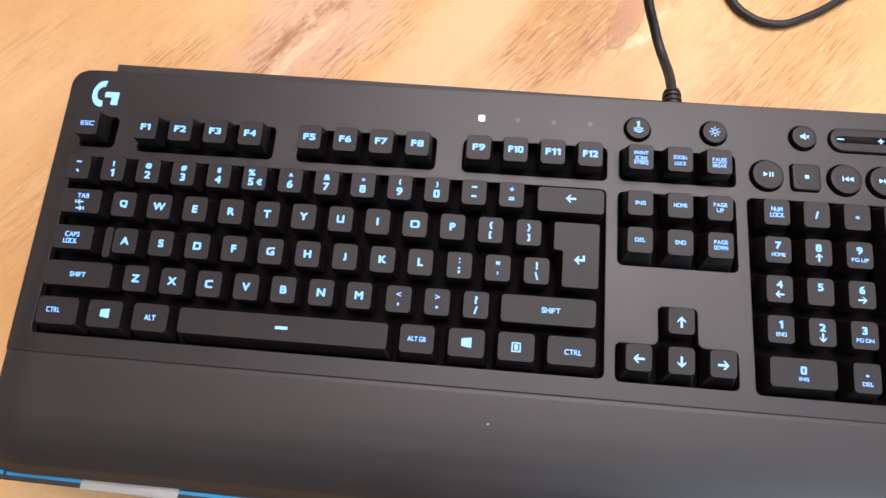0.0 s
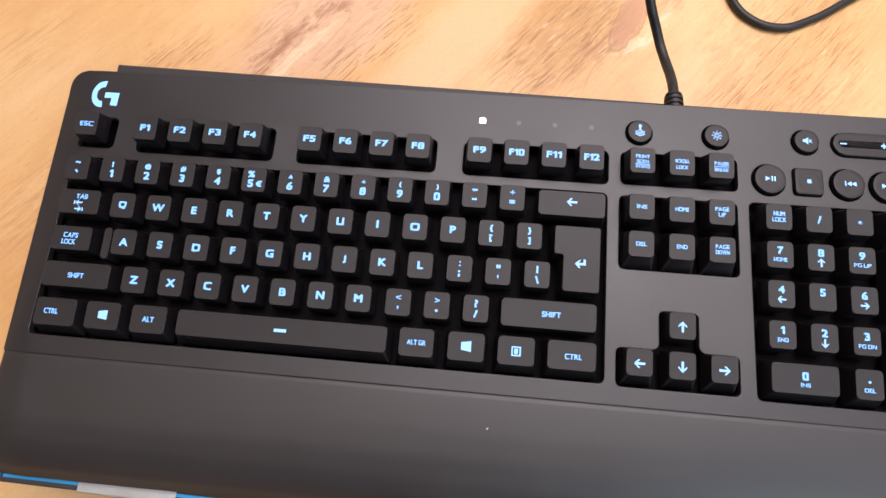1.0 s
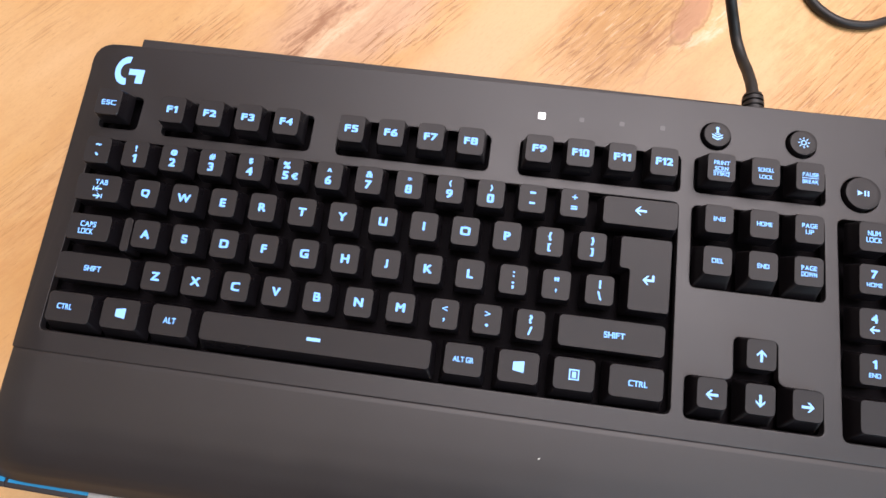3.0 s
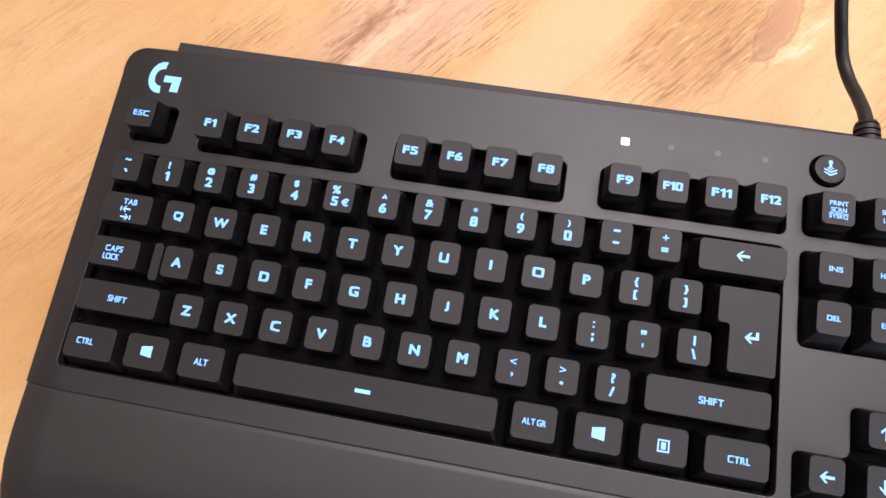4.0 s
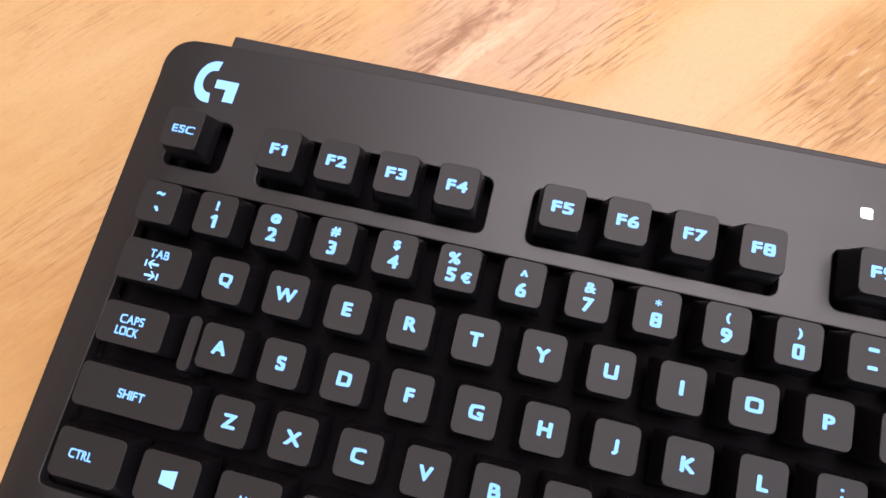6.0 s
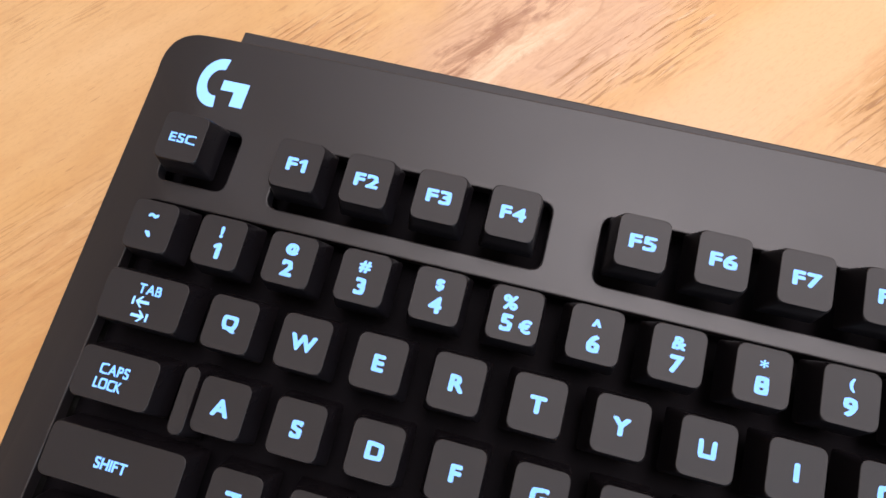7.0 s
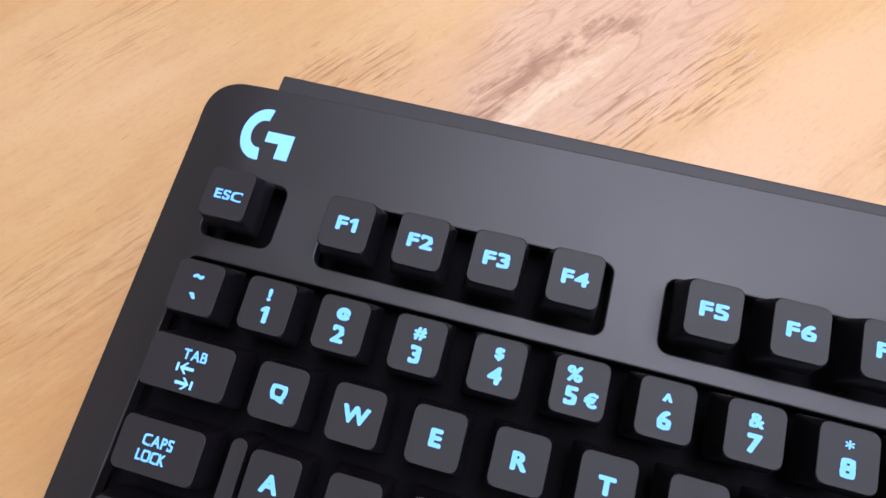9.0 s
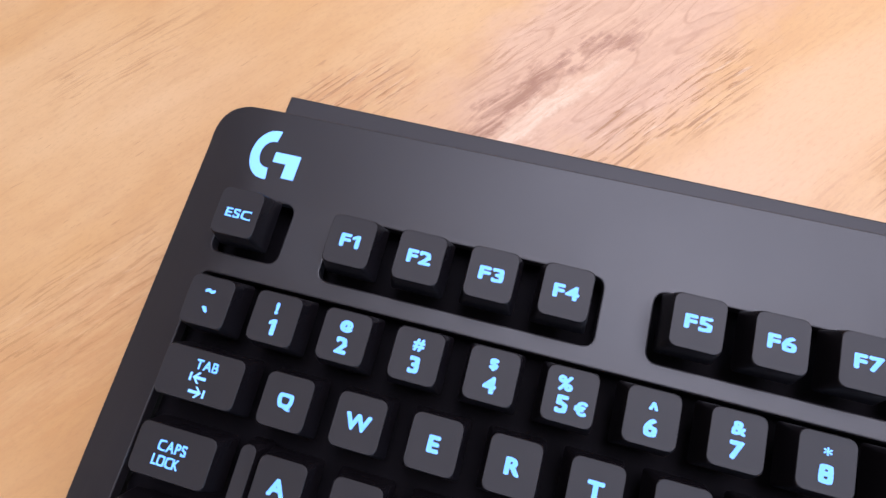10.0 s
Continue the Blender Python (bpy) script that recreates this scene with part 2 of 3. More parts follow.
def circle(x, y, r, n=36):
    return [(x + r * math.cos(2 * math.pi * k / n), y + r * math.sin(2 * math.pi * k / n)) for k in range(n)]


def plate_mesh(name, outlines, half, edge=0.0):
    """A flat plate filled between outlines (holes inside), 2 * half thick, with rounded edges."""
    cu = bpy.data.curves.new(name, "CURVE")
    cu.dimensions, cu.fill_mode, cu.extrude, cu.bevel_depth, cu.bevel_resolution = "2D", "BOTH", half, edge, 2
    for line in outlines:
        s = cu.splines.new("POLY")
        s.points.add(len(line) - 1)
        for q, (x, y) in zip(s.points, line):
            q.co = (x, y, 0, 1)
        s.use_cyclic_u = True
    ob = new(name, cu)
    me = bpy.data.meshes.new_from_object(ob)
    bpy.data.objects.remove(ob)
    me.materials.clear()
    return me


def loft(bm, rings, close=True):
    made = [[bm.verts.new(p) for p in ring] for ring in rings]
    for a, b in zip(made, made[1:]):
        for i in range(len(a)):
            j = (i + 1) % len(a)
            bm.faces.new((a[i], a[j], b[j], b[i]))
    if close:
        bm.faces.new(made[0][::-1])
        bm.faces.new(made[-1])
    return bm


def tube(name, points, radius, material, parent=None, label=""):
    cu = bpy.data.curves.new(name, "CURVE")
    cu.dimensions, cu.bevel_depth, cu.bevel_resolution, cu.resolution_u = "3D", radius, 4, 10
    s = cu.splines.new("BEZIER")
    s.bezier_points.add(len(points) - 1)
    for q, p in zip(s.bezier_points, points):
        q.co, q.handle_left_type, q.handle_right_type = p, "AUTO", "AUTO"
    ob = new(name, cu)
    me = bpy.data.meshes.new_from_object(ob)
    bpy.data.objects.remove(ob)
    me.materials.clear()
    out = part(name, me, material, parent, label)
    me.shade_smooth()
    return out


# ---- the room, closed plainly round the table ----
def slab(name, x0, x1, y0, y1, z0, z1, material, label, category):
    ob = part(name, box_bm(x0, x1, y0, y1, z0, z1), material)
    return tagged(ob, label, category, kind="structure")


slab("floor", -1.9, 2.5, -1.9, 2.0, -0.80, -0.74, FLOOR, "brown floor under the table", "floor")
slab("ceiling", -1.9, 2.5, -1.9, 2.0, 1.75, 1.83, CEILING, "white painted ceiling", "ceiling")
slab("wall_west", -2.0, -1.9, -1.9, 2.0, -0.74, 1.75, WALL, "plain pale plaster wall", "wall")
slab("wall_east", 2.5, 2.6, -1.9, 2.0, -0.74, 1.75, WALL, "plain pale plaster wall", "wall")
slab("wall_north", -1.9, 2.5, 2.0, 2.1, -0.74, 1.75, WALL, "plain pale plaster wall", "wall")
# Unseen wall, coloured dark to deepen the reflection in the palm rest.
south = part("wall_south", plate_mesh("wall_south", [rect(-1.9, 2.5, -0.74, 1.75, 0.001, 1), rect(0.75, 2.15, 0.5, 1.68, 0.001, 1)], 0.05), DARK_WALL)
south.matrix_basis = Matrix(((1, 0, 0, 0), (0, 0, -1, -1.2), (0, 1, 0, 0), (0, 0, 0, 1)))
tagged(south, "unseen added wall, dark to deepen the palm rest reflection, with a window opening", "wall", kind="structure")

def ceiling_lamp(place, w, d, label):
    """A flat lamp under the ceiling: a back plate within a thin frame; w and d are half its light's sides."""
    ob = new("ceiling_lamp")
    ob.location = place
    tagged(ob, label, "lamp")
    part("lamp_back", box_bm(-w - 0.01, w + 0.01, -d - 0.01, d + 0.01, -0.02, 0.01), CEILING, ob)
    rim = plate_mesh("lamp_frame", [rect(-w - 0.05, w + 0.05, -d - 0.05, d + 0.05, 0.01, 2), rect(-w - 0.015, w + 0.015, -d - 0.015, d + 0.015, 0.005, 2)], 0.02)
    part("lamp_frame", rim, CEILING, ob, at=pose(0, 0, -0.011))


ceiling_lamp(LAMP_AT, 0.75, 0.60, "wide flat ceiling lamp with a thin white frame")
# housing for the added fill light, never in view
ceiling_lamp(FILL_LAMP_AT, 0.40, 0.30, "small added fill lamp, unseen, with a thin white frame")

# ---- the table ----
table = new("table")
tagged(table, "table with a pale honey-coloured oak laminate top", "table")
part("tabletop", box_bm(-0.75, 1.15, -0.55, 0.65, -0.028, 0.0, 0.002), WOOD, table, "oak laminate top with slanting grain and knots")
leg_mesh = None
for lx in (-0.68, 1.08):
    for ly in (-0.48, 0.58):
        leg = part("leg", leg_mesh or box_bm(-0.03, 0.03, -0.03, 0.03, -0.74, -0.0285, 0.003), WOOD, table, at=pose(lx, ly, 0))
        leg_mesh = leg.data

# ---- the carton on which the keyboard lies ----
CARTON_TOP = 0.056
carton = new("carton")
carton.matrix_basis = pose(-0.0085, 0.1211, 0, 0, 0, -0.75)
tagged(carton, "flat black cardboard box with a blue edge under the keyboard", "box")
part("body", box_bm(0, 0.49, -0.2436, 0, 0, CARTON_TOP, 0.0008), CARTON, carton)
part("edge_stripe", box_bm(0.002, 0.488, -0.2410, -0.2394, CARTON_TOP - 0.0001, CARTON_TOP + 0.0002), CARTON_BLUE, carton, "bright blue printed stripe")


def tape_bm(length, over, down):
    """A strip of tape laid over an edge: a wrinkled flat and a hanging flap."""
    bm, n = bmesh.new(), 24
    grid = []
    for i in range(n + 1):
        x = length * i / n
        w = 0.0005 * noise.noise((x * 90, 0, 0)) + 0.0002
        grid.append([bm.verts.new(p) for p in ((x, over + 2 * w, 0.0005), (x, over * 0.4, 0.0007 + w), (x, 0.0, 0.0006 + w), (x, -0.0007, -0.0004), (x, -0.0009 - w, -down))])
    for a, b in zip(grid, grid[1:]):
        for k in range(4):
            bm.faces.new((a[k], b[k], b[k + 1], a[k + 1]))
    bmesh.ops.solidify(bm, geom=bm.faces[:], thickness=0.0001)
    return bm


part("front_flap", box_bm(-0.03, 0.0, -0.2436, -0.236, CARTON_TOP - 0.004, CARTON_TOP - 0.0004, 0.0004), CARTON, carton)
part("edge_stripe", box_bm(-0.03, 0.0, -0.2410, -0.2390, CARTON_TOP - 0.0005, CARTON_TOP), CARTON_BLUE, carton, "bright blue printed stripe")
part("sealing_tape", tape_bm(0.051, 0.0068, 0.02), TAPE, carton, "crinkled milky sealing tape", at=pose(0.0425, -0.2436, CARTON_TOP))

# ---- the keyboard, built in the frame of its key tops ----
MM = 0.001
keyboard = new("keyboard")
keyboard.matrix_basis = BASE
tagged(keyboard, "full-size charcoal gaming keyboard with blue backlit legends, lying on its carton", "keyboard")

LEFT, RIGHT, REAR, SEAM, FRONT = -18.4, 456.0, 99.4, -58.3, -119.8


def deck_z(y):
    """Height of the shell's top over y, in mm: it falls towards the rear."""
    return -6.6 - 0.048 * y


def base_z(y):
    """Height of the shell's underside, in mm, where it lies on the carton."""
    return ((CARTON_TOP - BASE.translation.z) * 1000 - math.sin(radians(4)) * y) / math.cos(radians(4))


def roll(x, y=0.0):
    """How far the shell's top falls away towards its two ends, in mm."""
    inward = min(x - LEFT, RIGHT - x)
    return 10.0 * max(0.0, (24.0 - inward) / 24.0) ** 1.7 * (1.0 - 0.6 * min(1.0, max(0.0, (y - 75.0) / 25.0)))


def ends_of(x, y=0.0):
    """How far a point near an end falls and how far it stands inward, in mm."""
    full = roll(x, y)
    return 0.55 * full, 0.37 * full * (1 if x < (LEFT + RIGHT) / 2 else -1)


def sheared(me, top, ends=True):
    """Scale a flat plate from mm and lay it on the sloping shell, its upper face top mm above it."""
    bm = bmesh.new()
    bm.from_mesh(me)
    bmesh.ops.remove_doubles(bm, verts=bm.verts, dist=0.0005)
    for k in range(1, 17) if ends else ():
        for x in (LEFT + 1.5 * k, RIGHT - 1.5 * k):
            bmesh.ops.bisect_plane(bm, geom=bm.verts[:] + bm.edges[:] + bm.faces[:], plane_co=(x, 0, 0), plane_no=(1, 0, 0))
    high = max(v.co.z for v in bm.verts)
    for v in bm.verts:
        x, y, z = v.co
        fall, inset = ends_of(x, y) if ends else (0.0, 0.0)
        v.co = ((x + inset) * MM, y * MM, (deck_z(y) + top + z - high - fall) * MM)
    bm.to_mesh(me)
    bm.free()
    return me


ARROWS = [(292.3, -50.2), (351.4, -50.2), (351.4, -30.9), (332.6, -30.9), (332.6, -11.8), (312.9, -11.8), (312.9, -30.9), (292.3, -30.9)]
BUTTONS = [(303.2, 82.2, 6.2), (342.8, 82.4, 6.2), (388.5, 82.6, 6.2), (369.0, 60.3, 7.8), (407.8, 60.3, 7.8), (427.2, 60.3, 7.8)]
outer = round_poly([(LEFT, SEAM), (RIGHT, SEAM), (RIGHT, REAR), (LEFT, REAR)], [0.3, 0.3, 13, 13], 12)
holes = [
    rect(-1.6, 287.7, -49.6, 47.4, 3.2), rect(-1.6, 20.3, 52.6, 71.6, 3.2), rect(32.4, 109.2, 51.6, 71.4, 3.2),
    rect(121.6, 197.4, 51.6, 71.2, 3.2), rect(211.1, 288.0, 51.6, 71.0, 3.2), rect(293.5, 353.9, 52.4, 71.0, 3.2),
    rect(293.0, 353.2, 7.2, 46.8, 3.2), round_poly(ARROWS, 3.0), rect(358.2, 437.3, -51.2, 47.8, 3.2),
    rect(380.5, 396.1, 52.5, 68.1, 2.4), rect(401.0, 441.0, 75.4, 89.8, 7.0, 8),
] + [circle(x, y, r + 1.3) for x, y, r in BUTTONS]
shell = sheared(plate_mesh("top_shell", [outer] + holes, 1.6, 0.45), 0.0)
part("top_shell", shell, DECK, keyboard, "matte charcoal top shell")
shell.shade_smooth()
shell.set_sharp_from_angle(angle=radians(11))

bed_mesh = sheared(plate_mesh("key_bed", [rect(LEFT + 16, RIGHT - 16, SEAM + 3, REAR - 12, 2)], 0.5), -9.6, False)
part("key_bed", bed_mesh, BED, keyboard, "black bed under the keys")


def skirt_bm():
    """The lower shell: a rounded tray from under the top shell down to the carton."""
    line = round_poly([(LEFT + 0.6, FRONT + 3), (RIGHT - 0.6, FRONT + 3), (RIGHT - 0.6, REAR - 0.6), (LEFT + 0.6, REAR - 0.6)], [6, 6, 10, 10], 10)
    tight = round_poly([(LEFT + 9, FRONT + 6), (RIGHT - 9, FRONT + 6), (RIGHT - 9, REAR - 5), (LEFT + 9, REAR - 5)], [6, 6, 10, 10], 10)
    rings = [[(x * MM, y * MM, base_z(y) * MM) for x, y in tight]]
    rings.append([((x + ends_of(x, y)[1]) * MM, y * MM, (base_z(y) + 3) * MM) for x, y in line])
    rings.append([((x + ends_of(x, y)[1]) * MM, y * MM, (min(deck_z(y), palm_z(y)) - 2.6 - ends_of(x, y)[0]) * MM) for x, y in line])
    bm = loft(bmesh.new(), rings, False)
    bm.faces.new([v for v in bm.verts][: len(line)])
    return bm


PROFILE = [(SEAM - 0.3, -6.0), (SEAM - 0.4, -4.2), (SEAM - 0.8, -3.8), (-66, -3.5), (-78, -3.25), (-90, -3.9), (-101, -6.2), (-109, -9.4), (-114, -12.8), (-117, -16.0), (FRONT, -18.8)]


def palm_z(y):
    for (ya, za), (yb, zb) in zip(PROFILE, PROFILE[1:]):
        if yb <= y <= ya and ya - yb > 0.5:
            return za + (zb - za) * (ya - y) / (ya - yb)
    return 0.0 if y > SEAM else -19.4


def palm_bm():
    """The palm rest: one curved sheet over the whole width, its ends rolled down."""
    bm = bmesh.new()
    fine = [PROFILE[0], PROFILE[1]]
    for (ya, za), (yb, zb) in zip(PROFILE[1:], PROFILE[2:]):
        fine += [(ya + (yb - ya) * k / 3, za + (zb - za) * k / 3) for k in (1, 2, 3)]
    ends = [0, 0.2, 0.6, 1.2, 2, 3.5, 5, 6.5, 8, 9.5, 11, 12.5, 14, 16, 18, 20, 22, 24]
    xs = [LEFT + e for e in ends] + [LEFT + 60 + 40 * k for k in range(9)] + [RIGHT - e for e in ends[::-1]]
    rings = []
    for x in xs:
        e = min(x - LEFT, RIGHT - x, 2.0)
        drop = 2.0 - math.sqrt(max(0.0, 4.0 - (2.0 - e) ** 2))
        fall, inset = ends_of(x)
        x += inset
        ring = [(x * MM, y * MM, (z - drop - fall * (1 - 0.25 * (SEAM - y) / (SEAM - FRONT))) * MM) for y, z in fine]
        ring += [(x * MM, (FRONT + 1.5) * MM, (base_z(FRONT) + 0.3) * MM), (x * MM, (SEAM - 0.2) * MM, -18 * MM)]
        rings.append(ring)
    return loft(bm, rings)


part("lower_shell", skirt_bm(), DECK, keyboard, "charcoal lower shell")
smooth(part("palm_rest", palm_bm(), PALM, keyboard, "smooth matte charcoal palm rest"), 50)


# ---- legends ----
GLYPHS = {}


def squared(char, x, y):
    """Push the round of a letter towards its corners, as in the keyboard's angular lettering; x, y run from -1 to 1."""
    def out(u, v):
        k = (math.hypot(u, v) / max(abs(u), abs(v), 1e-6)) ** 0.75
        return max(-1.0, min(1.0, u * k)), max(-1.0, min(1.0, v * k))
    if char in "OCQGU0":
        return out(x, y)
    if char == "D":
        u, v = out(max(0.0, x), y)
        return (u if x > 0 else x), v if x > 0 else y
    if char in "8S3B25690&$":
        side = 1.0 if y >= 0 else -1.0
        u, v = out(x, (abs(y) - 0.5) * 2)
        return u, side * (v / 2 + 0.5)
    return x, y


def letter(char):
    """Verts, faces and width of one letter from the built-in font, standing on y = 0."""
    if char not in LETTERS:
        cu = bpy.data.curves.new("legend", "FONT")
        cu.body, cu.size, cu.resolution_u = char, 1.0, 4
        ob = new("legend", cu)
        me = bpy.data.meshes.new_from_object(ob)
        bpy.data.objects.remove(ob)
        vs = [tuple(v.co)[:2] for v in me.vertices]
        fs = [tuple(p.vertices) for p in me.polygons]
        bpy.data.meshes.remove(me)
        x0, x1 = min(v[0] for v in vs), max(v[0] for v in vs)
        y0, y1 = min(v[1] for v in vs), max(v[1] for v in vs)
        w, h = max(x1 - x0, 1e-6), max(y1 - y0, 1e-6)
        vs = [squared(char, 2 * (x - x0) / w - 1, 2 * (y - y0) / h - 1) for x, y in vs]
        vs = [((u + 1) / 2 * w, y0 + (v + 1) / 2 * h) for u, v in vs]
        if char == "1":
            n = len(vs)
            vs += [(0.0, y0 + h), (0.0, y0 + 0.82 * h), (-0.15, y0 + 0.72 * h), (-0.15, y0 + 0.82 * h)]
            fs.append((n, n + 1, n + 2, n + 3))
            vs, w = [(x + 0.15, y) for x, y in vs], w + 0.15
        LETTERS[char] = vs, fs, w
    return LETTERS[char]


LETTERS = {}


def glyph(text):
    """Verts and faces of a text, centred, with its width and height."""
    if text not in GLYPHS:
        vs, fs, x = [], [], 0.0
        for char in text:
            if char == " ":
                x += 0.22
                continue
            lv, lf, w = letter(char)
            n = len(vs)
            vs += [(x + a, b) for a, b in lv]
            fs += [tuple(i + n for i in f) for f in lf]
            x += w + 0.13
        x0, x1 = min(v[0] for v in vs), max(v[0] for v in vs)
        y0, y1 = min(v[1] for v in vs), max(v[1] for v in vs)
        GLYPHS[text] = [((a - (x0 + x1) / 2), (b - (y0 + y1) / 2)) for a, b in vs], fs, x1 - x0, y1 - y0
    return GLYPHS[text]


def line_of(text, x, y, height, width=0.0):
    """A legend line in mm: at x, y, with this height and, if given, width."""
    vs, fs, w, h = glyph(text)
    sy = height / h
    sx = width / w if width else sy * 1.12
    sx, sy, n = sx * 0.93, sy * 0.93, len(vs)
    weight = 0.045 * height if 1.6 < height < 2.8 else 0.082 * min(max(height, 3.0), 4.0)
    bold = [(x + a * sx + weight * dx, y + b * sy + weight * dy) for dx, dy in BOLD for a, b in vs]
    return bold, [tuple(i + n * k for i in f) for k in range(len(BOLD)) for f in fs]


BOLD = [(math.cos(k * math.pi / 4), 0.85 * math.sin(k * math.pi / 4)) for k in range(8)]


def shape_of(pts, x=0.0, y=0.0, k=1.0):
    return [(x + a * k, y + b * k) for a, b in pts], [tuple(range(len(pts)))]


ARROW = [(-2.6, 0), (-0.6, 2.0), (0.3, 2.0), (-1.0, 0.55), (2.6, 0.55), (2.6, -0.55), (-1.0, -0.55), (0.3, -2.0), (-0.6, -2.0)]
RETURN = [(-2.6, -0.5), (-0.6, 1.5), (0.3, 1.5), (-1.0, 0.05), (1.5, 0.05), (1.5, 1.9), (2.6, 1.9), (2.6, -1.05), (-1.0, -1.05), (0.3, -2.5), (-0.6, -2.5)]
PANE = [(-2.3, -1.7), (2.3, -2.4), (2.3, 2.4), (-2.3, 1.7)]


def turned(pts, degrees):
    c, s = math.cos(radians(degrees)), math.sin(radians(degrees))
    return [(a * c - b * s, a * s + b * c) for a, b in pts]


def bar(w, h):
    return [(-w / 2, -h / 2), (w / 2, -h / 2), (w / 2, h / 2), (-w / 2, h / 2)]


def flat_mesh(name, pieces, z=0.0):
    verts, faces = [], []
    for vs, fs in pieces:
        n = len(verts)
        verts += [(a * MM, b * MM, z * MM) for a, b in vs]
        faces += [tuple(i + n for i in f) for f in fs]
    me = bpy.data.meshes.new(name)
    me.from_pydata(verts, [], faces)
    bm = bmesh.new()
    bm.from_mesh(me)
    for f in bm.faces:
        if f.normal.z < 0:
            f.normal_flip()
    bm.to_mesh(me)
    bm.free()
    return me


# ---- keycaps ----
U = 19.05
CAPS = {}


def shaded_sides(me):
    """Textured top and smooth sides, coloured darker to stand for shade between keys."""
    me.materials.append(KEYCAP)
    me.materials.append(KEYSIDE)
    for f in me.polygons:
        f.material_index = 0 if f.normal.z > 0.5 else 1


def cap_mesh(w, d, top_w, top_d, back, flare=1.3):
    """A keycap in mm: wide skirt, straight sloping sides, softly rolled rim, slightly hollow top."""
    key = (round(w, 2), round(d, 2), round(top_w, 2), round(top_d, 2), round(back, 2), flare)
    if key in CAPS:
        return CAPS[key]

    def ring(hw, hd, r, cy, z, hollow=0.0):
        pts = rect(-hw, hw, cy - hd, cy + hd, r, 4)
        return [(x * MM, y * MM, (z - hollow * (1 - min(1.0, abs(x) / hw) ** 2)) * MM) for x, y in pts]

    def skirt(side, front, rear, z, r):
        y0, y1 = back - top_d / 2 - front, back + top_d / 2 + rear
        return ring(top_w / 2 + side, (y1 - y0) / 2, r, (y0 + y1) / 2, z)

    rings = [skirt(0.9 + 0.18 * flare, flare, 1.0, -9.3, 0.9), skirt(0.8 + 0.18 * flare, 0.97 * flare, 0.9, -8.6, 1.0), skirt(0.2, 0.24, 0.2, -0.6, 1.8), skirt(0.04, 0.04, 0.04, -0.1, 1.9)]
    rings.append(ring(top_w / 2 - 0.07, top_d / 2 - 0.07, 1.9, back, 0.0))
    rings.append(ring(top_w / 2 - 1.0, top_d / 2 - 1.0, 1.3, back, -0.02, 0.04))
    me = bpy.data.meshes.new("key")
    bm = loft(bmesh.new(), rings)
    bmesh.ops.recalc_face_normals(bm, faces=bm.faces)
    bm.to_mesh(me)
    bm.free()
    shaded_sides(me)
    me.shade_smooth()
    me.set_sharp_from_angle(angle=radians(28))
    CAPS[key] = me
    return me


def key(x, y, pieces, top_w=12.3, top_d=13.0, back=0.2, width=U, depth=U, lift=0.0, label="", flare=1.3):
    """One key of the keyboard with its backlit legend; x, y is the middle of its cell, in mm."""
    me = cap_mesh(width - 1.1, depth - 1.1, top_w, top_d, back, flare)
    ob = part("key", me, KEYCAP, keyboard, label, at=pose(x * MM, y * MM, lift * MM))
    if pieces:
        part("legend", flat_mesh("legend", pieces, 0.06), LEGEND, ob, "glowing blue legend")
    return ob


def row(y, x0, names, height=3.8, pitch=U, **more):
    for i, text in enumerate(names):
        key(x0 + i * pitch, y, [line_of(text, 0, 0.2, height)], **more)


row(U + 0.3, 2 * U, "QWERTYUIOP")
row(0.1, 2.25 * U - 0.3, "ASDFGHJKL")
row(-U + 0.3, 2.75 * U - 0.6, "ZXCVBNM")
F_ROW = dict(top_d=13.2, back=1.5)
F_X = [base + U * i for base in (41.7, 130.7, 219.8) for i in range(4)]
for i, fx in enumerate(F_X):
    key(fx, 61.3, [line_of("F%d" % (i + 1), 0, 1.5, 3.4, (5.2, 6.4, 7.8)[(i > 0) + (i > 8)])], width=18.8, depth=18.6, **F_ROW)
key(8.9, 61.9, [line_of("ESC", 0.5, 1.1, 2.6, 7.8)], width=18.6, depth=18.6, **F_ROW)
for i, (upper, lower) in enumerate(zip("~!@#$%^&*()_+", "`1234567890-=")):
    ux, size = (-1.6, 3.4) if upper == "%" else (0, 2.9)
    heights = {"~": 0.9, "^": 1.6, "_": 0.7, "*": 1.9, "+": 2.3, "`": 1.2, "-": 0.7, "=": 1.5}
    pieces = [line_of(upper, ux, 2.9, heights.get(upper, size), 2.5 if upper in "_~" else 0.0)]
    pieces.append(line_of(lower, ux, -2.0, heights.get(lower, 3.9), 2.3 if lower == "-" else 0.0))
    if upper == "%":
        pieces.append(line_of("\u20ac", 2.9, -2.0, 3.2))
    key((i + 0.5) * U, 2 * U + 0.1, pieces)
for x, y, upper, lower in ((12, 1, "{", "["), (13, 1, "}", "]"), (11.25, 0, ":", ";"), (12.25, 0, "\"", "'"), (13.25, 0, "|", "\\"), (9.75, -1, "<", ","), (10.75, -1, ">", "."), (11.75, -1, "?", "/")):
    hs = {":": 2.6, ";": 3.2, "\"": 1.6, "'": 1.7, "<": 2.3, ">": 2.3, ",": 1.7, ".": 1.0}
    key(x * U + 0.1, y * U, [line_of(upper, 0, 2.6, hs.get(upper, 3.6)), line_of(lower, 0, -2.4, hs.get(lower, 3.6))])

